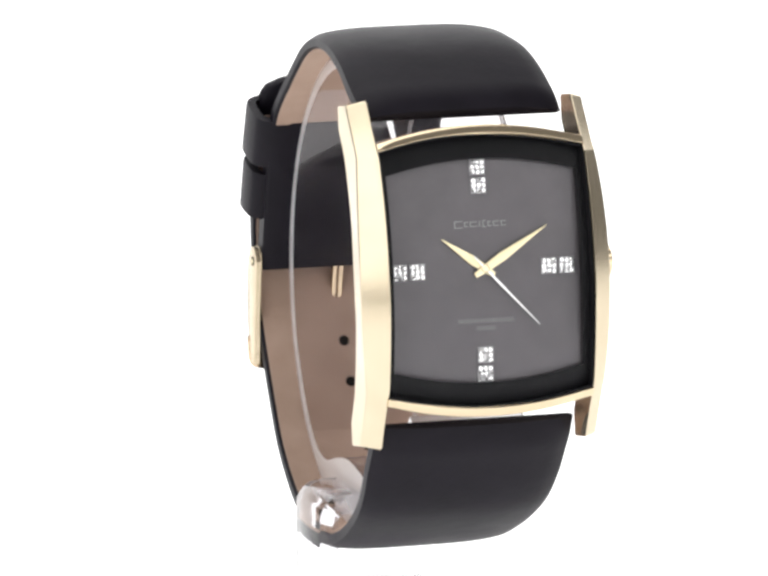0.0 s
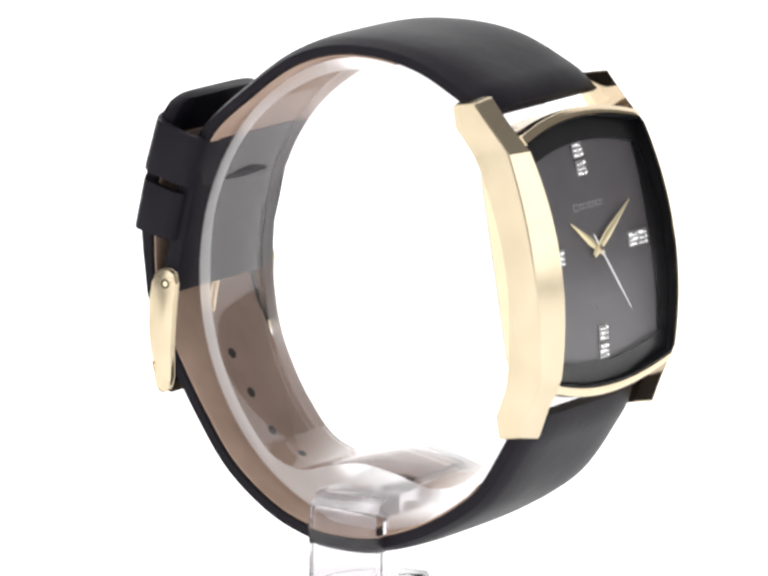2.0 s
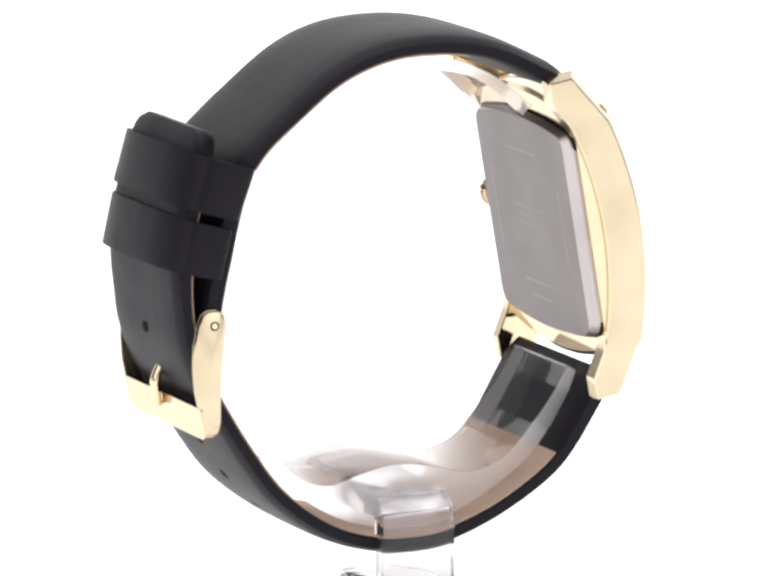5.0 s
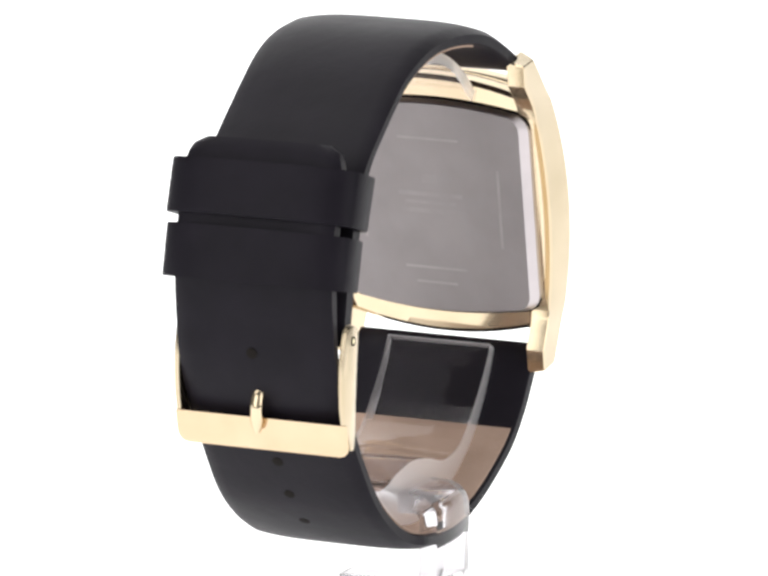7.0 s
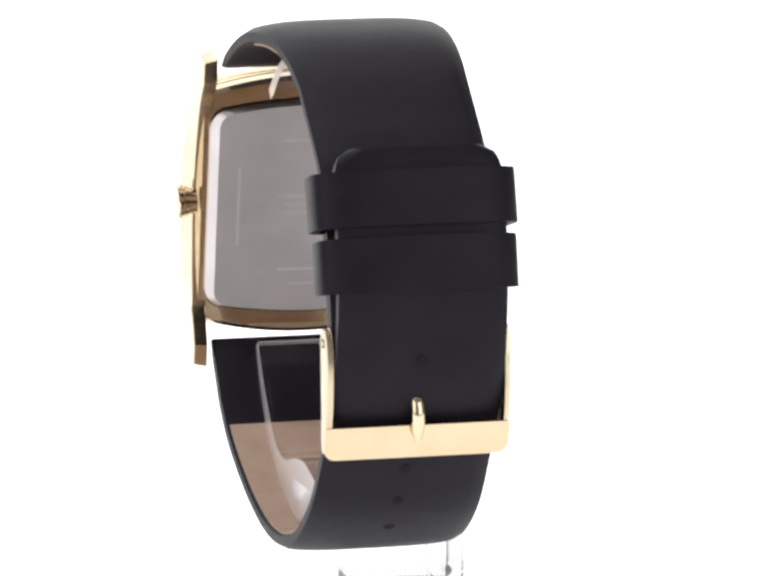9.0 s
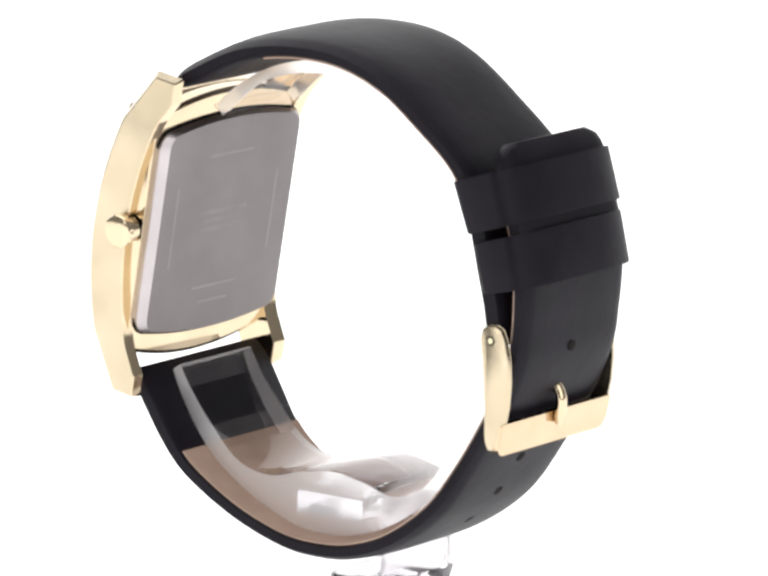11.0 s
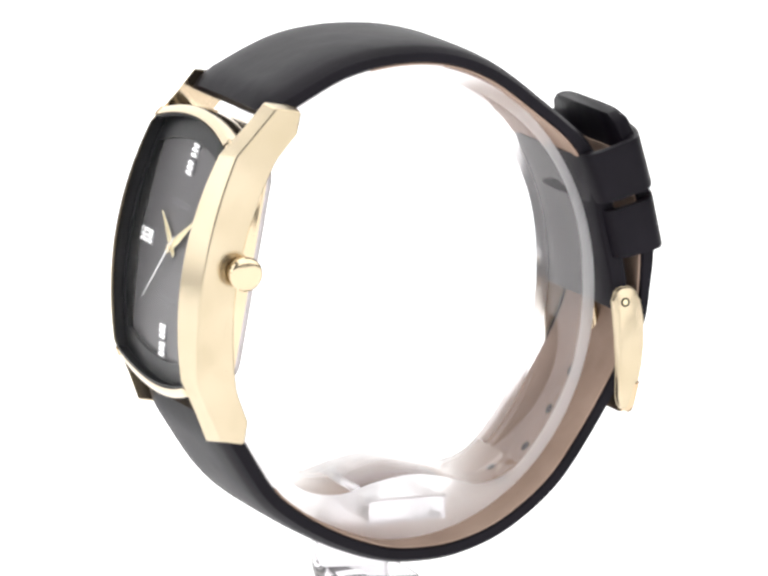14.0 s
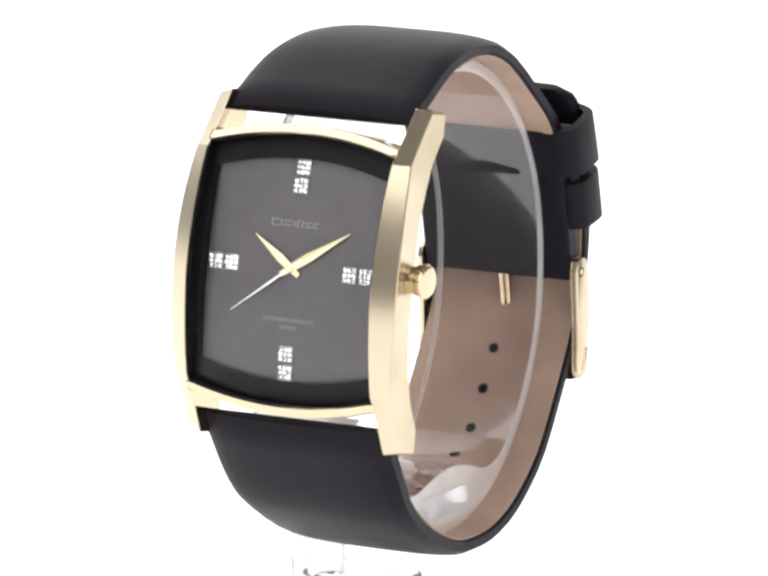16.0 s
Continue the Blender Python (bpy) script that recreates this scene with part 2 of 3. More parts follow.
def crystal():
    v, f = sheet_between(lambda x: rim_edge(x, 15.4, 1.85), 3.35, 4.75, 0.0105, 13.25, dome=0.0045)
    ob = part("crystal", case_mesh("crystal", v, f, GLASS, smooth=40), watch, "clear curved watch glass")
    ob.visible_shadow = False
    # printed border on the underside of the glass
    rings = []
    outer, inner = [], []
    for x in np.linspace(-13.1, 13.8, 21):
        outer.append((x, rim_edge(x, 15.35, 1.85)))
        inner.append((0.35 + (x - 0.35) * 12.5 / 13.45, rim_edge(x, 12.4, 1.75)))
    def closed(top):
        """All round: along the upper edge, down one side, back along the lower edge and up the other."""
        (xa, sa), (xb, sb) = top[0], top[-1]
        steps = np.linspace(1, -1, 18)[1:-1]
        return top + [(xb, sb * k) for k in steps] + [(x, -s) for x, s in reversed(top)] + [(xa, -sa * k) for k in steps]

    loop_o, loop_i = closed(outer), closed(inner)
    for n, loop in ((2.41, loop_o), (2.41, loop_i), (2.25, loop_i), (2.25, loop_o)):
        rings.append([(x, n - 0.0105 * s * s, s) for x, s in loop])
    v, f = loft(rings, loop=True)
    part("glass_border", case_mesh("glass_border", v, f, INK), watch, "black printed border under the glass")
    # the blackened edge of the glass, a little proud of the case
    loop_e = [(0.35 + (x - 0.35) * 0.988, s * 0.988) for x, s in loop_o]
    rings = []
    for n, loop in ((3.92, loop_o), (3.92, loop_e), (2.43, loop_e), (2.43, loop_o)):
        rings.append([(x, n - 0.0105 * s * s, s) for x, s in loop])
    v, f = loft(rings, loop=True)
    part("glass_edge", case_mesh("glass_edge", v, f, INK), watch, "black edge of the watch glass")
    # the black wall between the dial and the printed border
    loop_w = [(0.35 + (x - 0.35) * 1.012, s * 1.012) for x, s in loop_i]
    rings = []
    for n, bend, loop in ((2.28, 0.0105, loop_i), (0.6, 0.0060, loop_i), (0.6, 0.0060, loop_w), (2.28, 0.0105, loop_w)):
        rings.append([(x, n - bend * s * s, s) for x, s in loop])
    v, f = loft(rings, loop=True)
    part("dial_ring", case_mesh("dial_ring", v, f, INK), watch, "black ring round the dial")


def dial_n(s):
    return 0.9 - 0.006 * s * s


def dial():
    v, f = sheet_between(lambda x: rim_edge(x, 15.4, 1.85), 0.4, 0.9, 0.006, 13.3)
    part("dial", case_mesh("dial", v, f, DIAL), watch, "charcoal grey dial")


crystal()
dial()


def stone_mesh(name, x, s, r, lean_x, lean_s):
    """A small cut stone, set a little askew."""
    n0 = dial_n(s) + 0.16
    rings = []
    for q, h in ((r * 0.75, 0.0), (r, 0.10), (r * 0.5, 0.26)):
        rings.append([(x + q * math.cos(a), n0 + h + lean_x * q * math.cos(a) + lean_s * q * math.sin(a), s + q * math.sin(a)) for a in [math.pi / 4 * i + 0.39 for i in range(8)]])
    v, f = loft(rings)
    return case_mesh(name, v, f, STONE, smooth=5)


def markers():
    for cx, cs, dx, ds in ((0.15, 11.9, 0, 1.17), (0.15, -11.8, 0, 1.17), (9.95, 0.2, 1.17, 0), (-9.75, 0.2, 1.17, 0)):
        for sign in (-1, 1):
            x, s = cx + dx * sign, cs + ds * sign
            n = dial_n(s)
            v, f = block(x - 1.02, x + 1.02, n - 0.1, n + 0.16, s - 1.02, s + 1.02)
            plate = part("hour_marker", case_mesh("hour_marker", v, f, SETTING, bevel=0.06), watch, "square silver marker set with clear stones")
            for i in (-1, 0, 1):
                for j in (-1, 0, 1):
                    part("stone", stone_mesh("stone", x + 0.64 * i, s + 0.64 * j, 0.33, random.uniform(-0.25, 0.25), random.uniform(-0.25, 0.25)), plate)


markers()


def hand_mesh(name, length, tail, wide, thick, material):
    """A hand along +s about its pin, in the case's axes but with the pin at the origin."""
    out = [(-wide * 0.28, -tail), (wide * 0.28, -tail), (wide * 0.42, 0), (wide * 0.5, length * 0.30), (0.04, length),
           (-0.04, length), (-wide * 0.5, length * 0.30), (-wide * 0.42, 0)]
    v = [(x, 0.0, s) for x, s in out] + [(x * 0.9, thick * 0.6, s) for x, s in out] + [(x * 0.12, thick, s * 0.985) for x, s in out]
    k = len(out)
    f = [tuple(range(k))]
    for a in (0, k):
        f += [(a + j, a + (j + 1) % k, a + k + (j + 1) % k, a + k + j) for j in range(k)]
    f.append(tuple(range(2 * k, 3 * k)))
    return meshed(name, [(x, -n, s) for x, n, s in v], f, material, smooth=20)


PIN = Matrix.Translation([c * MM for c in case_pt(0.25, 0.9, 0.25)]) @ Matrix.Rotation(radians(SKEW), 4, "Z") @ Matrix.Rotation(radians(-TILT), 4, "X")


def hand_pose(lift, degrees):
    return PIN @ Matrix.Translation((0, -lift * MM, 0)) @ Matrix.Rotation(radians(degrees), 4, "Y")


hour_hand = part("hour_hand", hand_mesh("hour_hand", 6.8, 1.5, 1.2, 0.16, HAND), watch, "polished gold hour hand")
hour_hand.matrix_basis = hand_pose(0.22, -54.7)
minute_hand = part("minute_hand", hand_mesh("minute_hand", 9.8, 1.6, 1.25, 0.16, HAND), watch, "polished gold minute hand")
minute_hand.matrix_basis = hand_pose(0.44, 58.2)
second_hand = part("second_hand", hand_mesh("second_hand", 10.0, 2.2, 0.34, 0.10, SILVER), watch, "thin silver second hand")


def pin_cap():
    rings = [[(0.25 + r * math.cos(a), n, 0.25 + r * math.sin(a)) for a in np.linspace(0, 2 * math.pi, 17)[:-1]]
             for r, n in ((0.5, 0.8), (0.5, 1.60), (0.38, 1.72))]
    v, f = loft(rings)
    part("hand_pin", case_mesh("hand_pin", v, f, POLISH), watch)


pin_cap()


def dial_bars():
    """The maker's mark and the small line under it, as plain bars."""
    x = -3.4
    for i, w in enumerate((1.1, 0.5, 1.0, 0.25, 0.45, 0.5, 0.8, 0.7)):
        h = 0.55 if i not in (0, 4) else 0.8
        for s in (5.9 - h * 0.5, 5.9 + h * 0.5):
            n = dial_n(s)
            v, f = block(x, x + w, n - 0.02, n + 0.03, s - 0.06, s + 0.06)
            part("print_bar", case_mesh("print_bar", v, f, PALE), watch)
        v, f = block(x, x + 0.13, dial_n(5.9) - 0.02, dial_n(5.9) + 0.03, 5.9 - h * 0.5, 5.9 + h * 0.5)
        part("print_bar", case_mesh("print_bar", v, f, PALE), watch)
        x += w + 0.22
    for s, half in ((-6.3, 3.7), (-7.25, 1.25)):
        n = dial_n(s)
        v, f = block(0.25 - half, 0.25 + half, n - 0.02, n + 0.03, s - 0.26, s + 0.26)
        part("print_bar", case_mesh("print_bar", v, f, FAINT), watch)


dial_bars()


def plate_outline(half, high, corner):
    """A rectangle with bowed ends and rounded corners, in (x, s)."""
    def top(x):
        return high + 1.7 * (1 - (x / 15) ** 2)
    q = []
    for a in np.linspace(0, math.pi / 2, 7):
        q.append((half - corner + corner * math.cos(a), top(half - corner) - corner + corner * math.sin(a)))
    q += [(x, top(x)) for x in np.linspace(half - corner, 0, 8)[1:]]
    q += [(-x, s) for x, s in reversed(q[:-1])]
    return q + [(x, -s) for x, s in reversed(q)]


def case_back():
    rings = []
    for n, half, high, corner in ((-4.5, 14.4, 13.3, 2.6), (-5.15, 14.4, 13.3, 2.6), (-5.85, 13.45, 13.0, 2.2), (-5.98, 13.3, 12.9, 2.1)):
        rings.append([(x - 0.3, n, s) for x, s in plate_outline(half, high, corner)])
    v, f = loft(rings)
    me = case_mesh("case_back", v, f, STEEL, smooth=30)
    me.materials.append(FLANK)
    back = Vector((0, LEAN_C, -LEAN_S))
    for face in me.polygons:
        if face.normal.dot(back) < 0.97:
            face.material_index = 1
    plate = part("case_back", me, watch, "brushed grey steel case back with a bright bevel and faint engraved lines")
    # a dark ring put in for the shadow gap round the plate
    v, f = loft([[(x - 0.3, n, s) for x, s in plate_outline(14.35, 13.55, 2.4)] for n in (-4.3, -4.8)])
    part("gap_shade", case_mesh("gap_shade", v, f, DARK), plate, "thin dark ring for the shadow gap round the case back")
    for x0, x1, s0, s1 in ((-4.5, 4.5, 9.5, 9.85), (-4.5, 4.5, -8.8, -8.45), (-10.3, -9.9, -5, 6), (9.9, 10.3, -5, 6), (-3.0, 3.0, -10.9, -10.55)):
        v, f = block(x0, x1, -6.005, -5.96, s0, s1)
        part("engraved_line", case_mesh("engraved_line", v, f, ENGRAVED), plate)
    # small close writing, as plain bars
    for x0, x1, s0, s1 in ((-4.6, 4.8, 1.5, 2.1), (-3.6, 3.9, 0.4, 0.85), (-4.9, 4.6, -0.9, -0.25), (-1.0, 1.2, 3.4, 4.6)):
        v, f = block(x0, x1, -6.0, -5.955, s0, s1)
        part("engraved_bar", case_mesh("engraved_bar", v, f, SMUDGE), plate)


case_back()


def crown():
    def ring(x, r, ribs=0.0):
        return [(x + 0.35, -2.9 + (r + (ribs if i % 2 else 0)) * math.cos(a), 0.4 + (r + (ribs if i % 2 else 0)) * math.sin(a))
                for i, a in enumerate(np.linspace(0, 2 * math.pi, 49)[:-1])]
    v, f = loft([ring(15.0, 1.75), ring(16.05, 1.75), ring(16.1, 1.98), ring(16.62, 2.0), ring(16.66, 1.62), ring(16.78, 1.62), ring(16.82, 2.12, 0.06),
                 ring(17.4, 2.16, 0.06), ring(17.58, 2.02), ring(17.7, 1.5)])
    part("crown", case_mesh("crown", v, f, POLISH, smooth=25), watch, "ribbed gold winding crown")


crown()


def spring_bars():
    for sign in (1, -1):
        rings = [[(x, -5.3 + 0.4 * math.cos(a), sign * 20.4 + 0.4 * math.sin(a)) for a in np.linspace(0, 2 * math.pi, 13)[:-1]] for x in (-11.8, 11.8)]
        v, f = loft(rings)
        part("spring_bar", case_mesh("spring_bar", v, f, STEEL), watch)


spring_bars()

# ---- the strap ----
TOP_PATH = [(-21.9, 25.2), (-18.7, 27.1), (-11.5, 30.6), (-4.3, 31.9), (3.0, 31.4), (9.5, 28.9), (16.0, 24.1), (20.4, 20.3), (22.6, 16.8), (23.9, 12.2),
            (25.0, 7.3), (26.0, 3.0), (26.9, -2.2)]
TAIL_PATH = [(-27.55, -11.2), (-25.3, -15.1), (-21.4, -21.4), (-18.0, -24.7), (-12.2, -28.3), (-5.5, -30.9), (-0.2, -31.5), (5.2, -31.0), (11.2, -28.8), (17.6, -24.1),
             (22.3, -18.0), (26.6, -11.0), (28.8, -6.8), (30.1, -3.0), (30.6, 1.0), (30.7, 5.5), (30.3, 10.5), (29.1, 15.5), (27.8, 20.0), (26.9, 23.3)]


def strap(name, path, out, widths, edges, pads, label, lining, round_tip=0.0):
    """A padded strap swept along its inner line. out: +1 where the outer side lies to the left of the line."""
    pts, length = spline(path, 110)
    nrm = normals(pts)
    rings = []
    for i, (p, q) in enumerate(zip(pts, nrm)):
        u = i / 110
        w = float(np.interp(u, *widths))
        te, pad = float(np.interp(u, *edges)), float(np.interp(u, *pads))
        left = (1 - u) * length
        if round_tip and left < round_tip:
            k = 1 - left / round_tip
            w *= 0.78 + 0.22 * math.sqrt(max(0.0, 1 - k * k))
            te *= 0.7 + 0.3 * math.sqrt(max(0.0, 1 - k * k))
        root = max(0.0, 1 - u * length / 3.8)      # the end is folded round its spring bar
        ring = []
        for a in np.linspace(-1, 1, 19):
            x = w * math.copysign(abs(a) ** 0.85, a)
            h = (te + pad * (1 - abs(a) ** 3.5) - (0.35 if abs(a) > 0.99 else 0.0)) * (1 - 0.34 * root * root)
            ring.append((x + CX, *(p + q * out * h)))
        for a in (1.0, 0.96, 0.5, 0, -0.5, -0.96, -1.0):
            ring.append((w * a + CX, *(p + q * out * ((0.35 if abs(a) == 1 else 0.0) + 1.0 * root * root))))
        rings.append(ring)
    v, f = loft(rings)
    ob = part(name, meshed(name, v, f, BLACK, smooth=50), watch, label)
    # tan lining on the inner side
    a, b = (int(110 * q) for q in lining)
    rings = []
    for i in range(a, b + 1):
        w = float(np.interp(i / 110, *widths)) - 0.4
        p, q = pts[i], nrm[i] * out
        rings.append([(x + CX, *(p + q * h)) for x, h in ((-w, 0.45), (-w, -0.18), (0, -0.22), (w, -0.18), (w, 0.45))])
    v, f = loft(rings)
    part("lining", meshed("lining", v, f, TAN, smooth=40), ob, "tan leather lining")
    return ob, pts, nrm, length


top_strap, top_pts, top_nrm, top_len = strap(
    "strap", TOP_PATH, 1, ((0, 0.1, 0.2, 0.35, 0.5, 1), (13.3, 13.25, 12.8, 11.75, 11.1, 11.0)), ((0, 0.3, 0.65, 0.8, 1), (2.2, 1.75, 1.75, 2.8, 2.6)), ((0, 0.25, 0.7, 1), (1.3, 1.0, 0.5, 0.2)),
    "smooth black leather strap half that carries the buckle", (0.22, 0.70))
tail_strap, tail_pts, tail_nrm, tail_len = strap(
    "strap", TAIL_PATH, -1, ((0, 0.08, 0.16, 0.3, 0.6, 1), (13.25, 13.1, 12.5, 11.6, 11.1, 10.9)), ((0, 0.2, 0.6, 0.78, 0.86, 1), (2.3, 1.9, 1.8, 1.78, 2.4, 2.2)), ((0, 0.2, 0.5, 1), (1.2, 0.7, 0.5, 0.4)),
    "smooth black leather strap half with punched holes and a rounded tip", (0.125, 0.955), round_tip=4.0)


def hole_discs():
    # uncut strap: dark discs on both faces stand for the shade in holes
    for height in (-2.3, -11.9, -17.3, -22.2, -26.2):
        i = min((k for k in range(111) if tail_pts[k][0] > 5), key=lambda k: abs(tail_pts[k][1] - height))
        p, q = tail_pts[i], -tail_nrm[i]
        d = Vector((q[1], -q[0]))
        for h, deep in ((2.34, 0.3), (-0.26, -0.3)):
            rings = []
            for off, r in ((-deep, 0.74), (0.0, 0.74), (0.02 * (1 if deep > 0 else -1), 0.55)):
                c = p + q * (h + off)
                rings.append([(CX + 0.2 + r * math.cos(a), *(c + d * (r * math.sin(a)))) for a in np.linspace(0, 2 * math.pi, 15)[:-1]])
            v, f = loft(rings)
            part("recess_shade", meshed("recess_shade", v, f, DARK), tail_strap, "dark disc for the shade in a buckle hole")


hole_discs()


def keeper(corners, half, label):
    """A closed leather loop round both strap halves. corners: outer top, outer bottom, inner bottom, inner top in (y, z)."""
    ot, ob_, ib, it = (Vector(c) for c in corners)
    wall = 1.15
    rings = []
    loops = []
    for k in range(40):          # round the loop, as a rounded rectangle in (x, depth)
        a = 2 * math.pi * k / 40
        c, s = math.cos(a), math.sin(a)
        loops.append((math.copysign(abs(c) ** 0.58, c), math.copysign(abs(s) ** 0.40, s)))
    for cx, dz in loops:
        if dz > 0:
            dz *= 1 - 0.22 * abs(cx) ** 3      # the outer face bows over the strap
        ring = []
        for depth_in, edge in ((0, 0.06), (0, 0.94), (0.04, 1.0), (1, 1.0), (1, 0.0), (0.04, 0.0)):
            x = cx * (half - wall * depth_in)
            mid_t, mid_b = (ot + it) / 2, (ob_ + ib) / 2
            arm_t, arm_b = (ot - it) / 2, (ob_ - ib) / 2
            k = 1 - wall * depth_in / arm_t.length
            p = (mid_t + arm_t * dz * k) * (1 - edge) + (mid_b + arm_b * dz * k) * edge
            ring.append((x + CX + 0.25, p[0], p[1]))
        rings.append(ring)
    v, f = loft(rings, loop=True)
    part("keeper", meshed("keeper", v, f, BLACK, smooth=40), watch, label)


keeper([(31.3, 21.5), (33.2, 14.7), (23.6, 11.9), (21.2, 18.4)], 13.2, "free black leather keeper loop")
keeper([(33.3, 13.3), (34.8, 6.5), (26.0, 4.6), (24.4, 10.8)], 12.9, "fixed black leather keeper loop")


# ---- the buckle ----
def buckle():
    # the bar: a flat plate with rounded lower corners
    rings = []
    for y_top, y_low in ((30.15, 29.25), (28.7, 27.8)):
        ring = [(-11.9, y_top, -11.9), (11.9, y_top, -11.9)]
        for side, turns in ((1, (0, 30, 60, 90)), (-1, (90, 60, 30, 0))):
            for a in turns:
                x, z = side * (10.6 + 1.3 * math.cos(radians(a))), -14.6 - 1.3 * math.sin(radians(a))
                ring.append((x, y_top + (y_low - y_top) * (-11.9 - z) / 4.0, z))
        rings.append([(x + CX, y, z) for x, y, z in ring])
    v, f = loft(rings)
    body = part("buckle", meshed("buckle", v, f, WARM, bevel=0.16, smooth=30), watch, "polished gold buckle")
    back, front = [], []
    for z, b, o in ((0.75, 27.6, 28.9), (0.3, 26.8, 29.7), (-1.0, 26.45, 30.25), (-3.5, 26.75, 30.75), (-6.5, 27.0, 30.85), (-9.5, 27.2, 30.6), (-11.8, 27.2, 30.1), (-12.0, 27.2, 29.7),
                    (-13.6, 27.2, 29.3), (-14.6, 27.4, 28.9), (-15.3, 27.8, 28.4)):
        back.append((b, z))
        front.append((o, z))
    outline = front + back[::-1]
    for sign in (-1, 1):
        v, f = loft([[(CX + sign * x, y, z) for y, z in outline] for x in (11.2, 11.93)])
        part("buckle_side", meshed("buckle_side", v, f, GOLD, bevel=0.10, smooth=30), body, "curved gold buckle arm")
    # a dark raised ring stands for the shade in each pivot hole
    for sign in (-1, 1):
        rings = [[(CX + sign * x, 28.1 + r * math.cos(a), -1.1 + r * math.sin(a)) for a in np.linspace(0, 2 * math.pi, 17)[:-1]] for x, r in ((11.8, 0.62), (12.0, 0.62), (12.0, 0.42), (11.9, 0.36))]
        v, f = loft(rings)
        part("pivot_shade", meshed("pivot_shade", v, f, DARK), body)
        rings = [[(CX + sign * x, 28.1 + r * math.cos(a), -1.1 + r * math.sin(a)) for a in np.linspace(0, 2 * math.pi, 17)[:-1]] for x, r in ((11.8, 0.36), (12.01, 0.36), (12.03, 0.28))]
        v, f = loft(rings)
        part("pivot_pin", meshed("pivot_pin", v, f, HAND), body)
    line, _ = spline([(28.1, -1.1), (28.8, -4.5), (29.3, -7.2), (30.6, -9.0), (31.0, -10.6), (30.75, -12.6), (30.35, -13.5)], 24)
    rings = []
    nr = normals(line)
    for i, (p, q) in enumerate(zip(line, nr)):
        w = 0.88 * math.sqrt(max(0.12, 1 - (max(0, i - 20) / 4) ** 2))
        rings.append([(CX + 0.2 + w * math.cos(a), *(p + q * (0.62 * math.sin(a)))) for a in np.linspace(0, 2 * math.pi, 13)[:-1]])
    v, f = loft(rings)
    part("tongue", meshed("tongue", v, f, POLISH, smooth=50), body, "gold buckle tongue")


buckle()

# ---- the clear stand ----
stand = tagged(new("display_stand"), "clear acrylic cuff stand under the watch", "display stand")
stand.location = (0, 0, H)


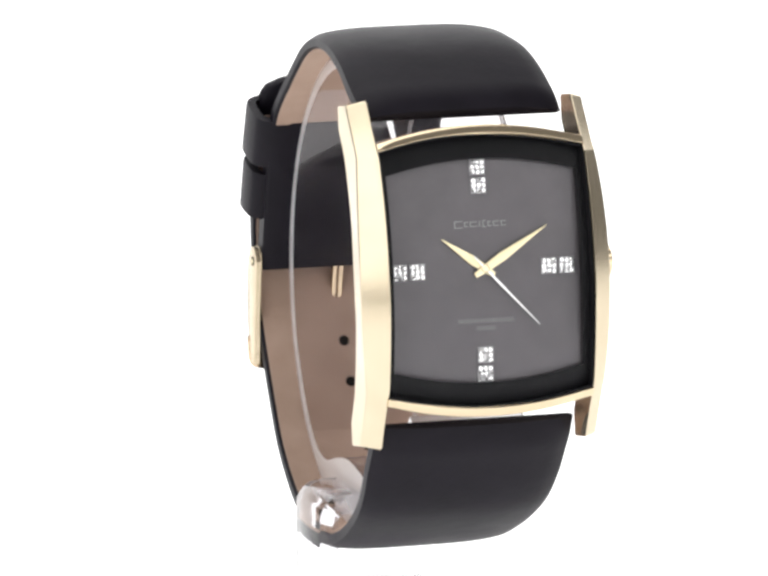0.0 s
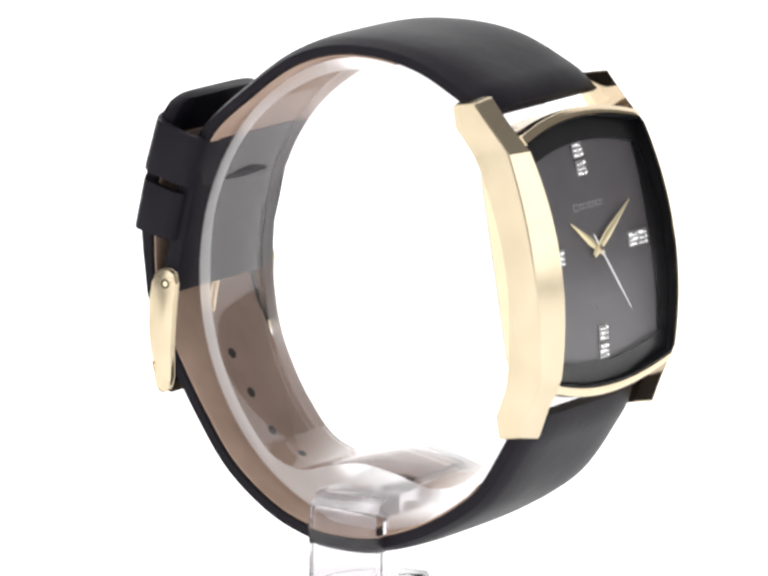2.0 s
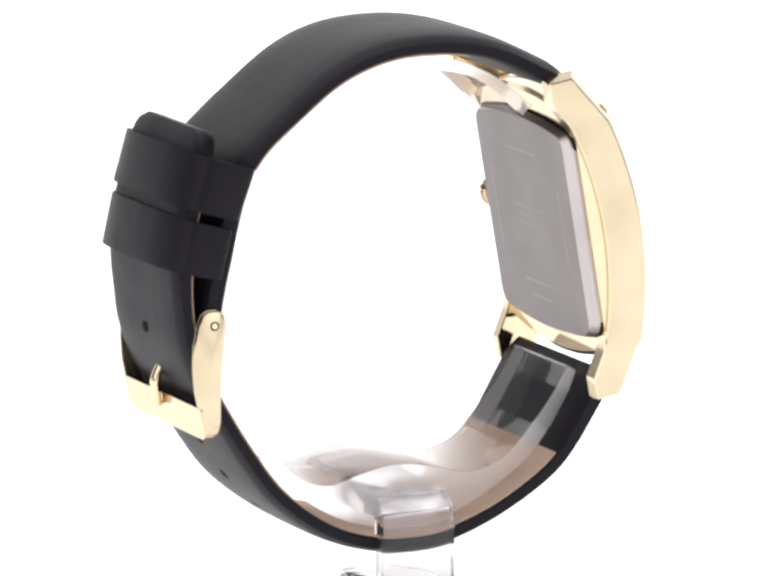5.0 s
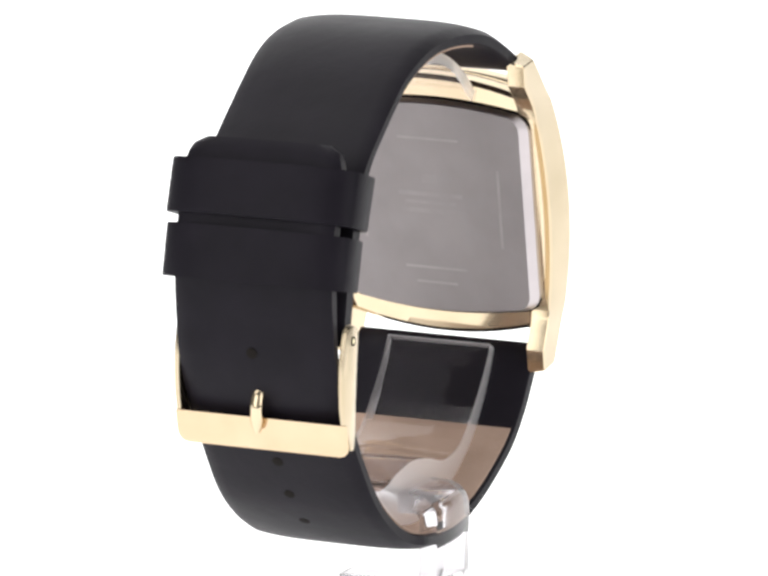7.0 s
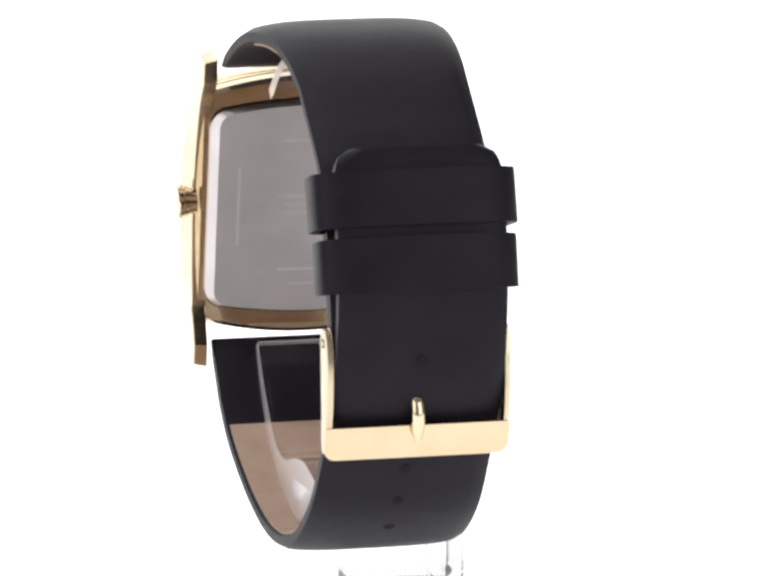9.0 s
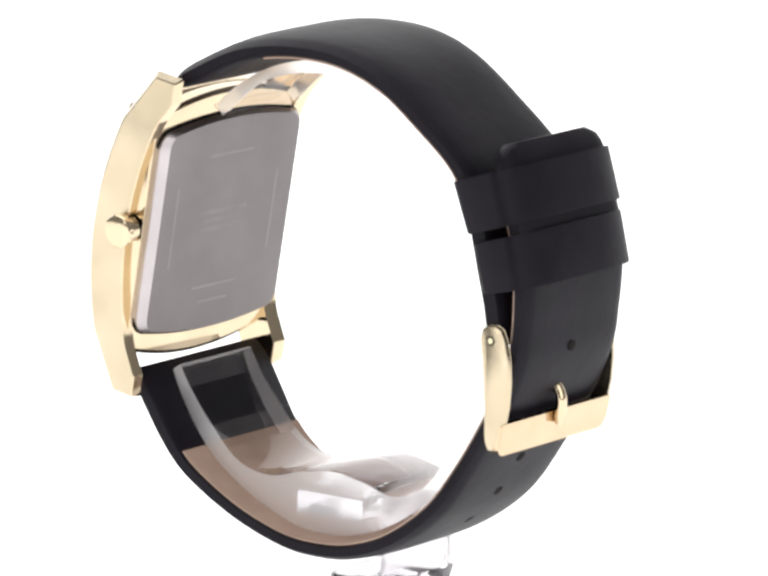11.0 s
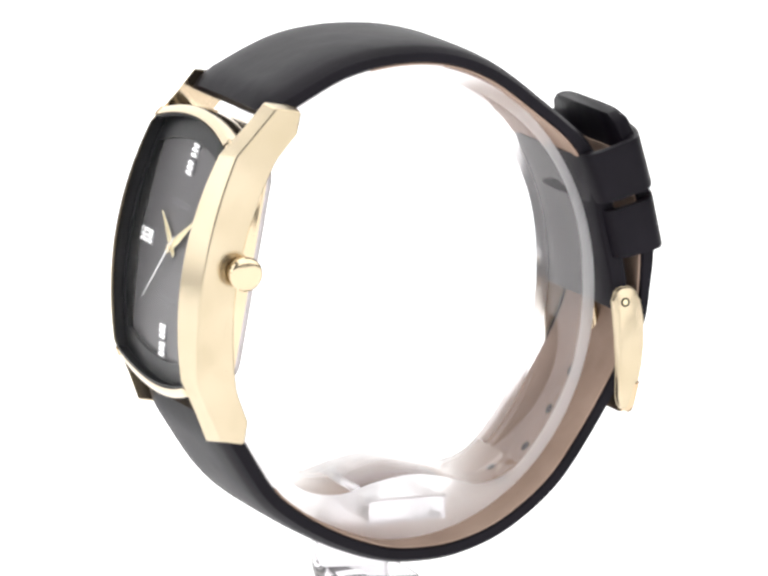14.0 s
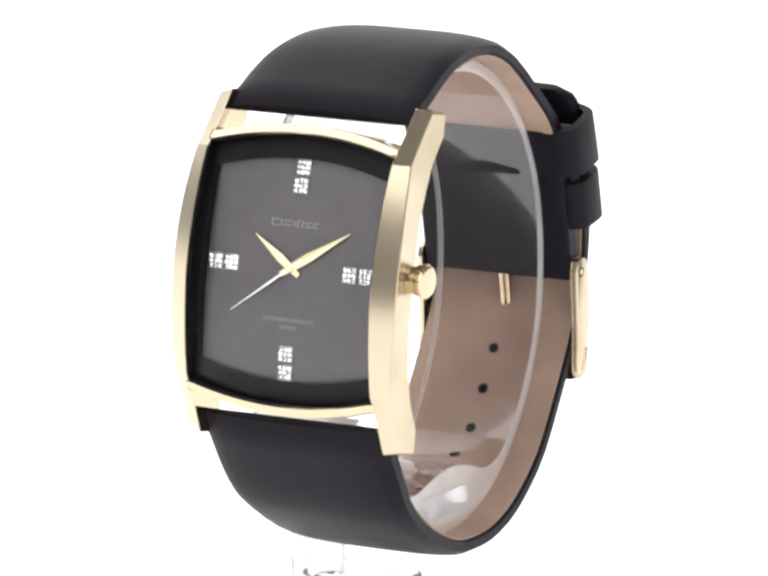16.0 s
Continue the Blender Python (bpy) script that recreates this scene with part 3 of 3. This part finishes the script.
def cuff():
    """A clear open ring; its lower part is thick, with a shallow hump inside."""
    outer = [Vector((-1.5 + 27.2 * math.cos(a), 31.2 * math.sin(a))) for a in np.linspace(radians(131), radians(-156.5), 97)]
    inner, _ = spline([(-18.1, 22.0), (-11.0, 27.6), (-2.0, 29.4), (6.0, 28.2), (13.5, 24.0), (19.2, 17.8), (22.9, 9.5), (23.9, 0.0), (22.9, -8.5), (20.6, -14.4), (17.6, -19.3), (14.0, -23.2),
                       (9.6, -24.6), (5.0, -23.4), (0.0, -22.6), (-5.2, -23.3), (-10.4, -24.5), (-15.6, -23.2), (-20.2, -18.6), (-23.2, -14.8), (-25.1, -11.6)], 960)
    rings, last = [], 0
    for k, q in enumerate(outer):
        # the inner point straight across from the outer one
        aim = Vector((-1.5, 0.0)) - q
        aim.normalize()
        span = range(last, min(last + 56, 961))
        last = min(span, key=lambda i: abs((inner[i][0] - q[0]) * aim[1] - (inner[i][1] - q[1]) * aim[0]))
        if k == 96:
            last = 960
        p = inner[last]
        rings.append([(CX - 7.6, *q), (CX + 7.6, *q), (CX + 7.6, *p), (CX - 7.6, *p)])
    v, f = loft(rings)
    me = meshed("cuff", v, f, ACRYLIC, bevel=0.2, smooth=40)
    me.materials.append(FROST)
    me.materials.append(THICK)
    for face in me.polygons:
        if abs(face.normal.x) > 0.9:
            face.material_index = 1
        elif face.normal.z > 0.6 and face.center.y < -0.0225 and face.center.z > -0.0145:
            face.material_index = 1      # the sawn end
        elif face.center.z < -0.0222 and face.normal.z > 0.3:
            face.material_index = 2
    ob = part("cuff", me, stand, "clear acrylic open cuff with sawn matt edges")
    ob.visible_shadow = False


def bracket():
    """One bent strip: an arm into the cuff, an upright post, and a foot."""
    line, r = [(CX + 7.2, -27.3)], 1.9
    xo, zt, zb = -8.9, -27.3, -39.4
    line += [(xo + r - r * math.sin(a), zt - r + r * math.cos(a)) for a in np.linspace(0, math.pi / 2, 7)]
    line += [(xo + r - r * math.cos(a), zb + r - r * math.sin(a)) for a in np.linspace(0, math.pi / 2, 7)]
    line += [(x, zb) for x in (1.0, 3.0, 4.2, 4.8)]
    p = [Vector(q) for q in line]
    nr = normals(p)
    rings = []
    for i, (q, k) in enumerate(zip(p, nr)):
        half = 5.25
        if q[0] > 2.5 and q[1] < -35:
            half = (5.0, 4.4, 3.2)[min(2, i - (len(p) - 3))]
        rings.append([(q[0] + k[0] * h, y - 0.6, q[1] + k[1] * h) for y, h in ((-half, -1.35), (half, -1.35), (half, 1.35), (-half, 1.35))])
    v, f = loft(rings)
    ob = part("bracket", meshed("bracket", v, f, POST, bevel=0.25, smooth=40), stand, "bent clear acrylic post and foot")
    ob.visible_shadow = False


cuff()
bracket()


# ---- what moves ----
TURN = [(t, 174.97 + 19.574 * (t - 8.0)) for t in (0.0, 2.0, 4.0, 6.0, 8.0, 10.0, 12.0, 14.0, 16.0)]      # an even turn


def motions():
    for ob in (watch, stand):
        walk(ob, [(t, pose(0, 0, H, 0, 0, a)) for t, a in TURN])
    rows, angle = [(0.0, hand_pose(0.66, 137.0))], 137.0
    for k in range(16):
        t = 0.30 + k
        rows += [(t, hand_pose(0.66, angle)), (t + 0.1, hand_pose(0.66, angle + 6))]
        angle += 6
    rows.append((16.0, hand_pose(0.66, angle)))
    walk(second_hand, rows)


motions()
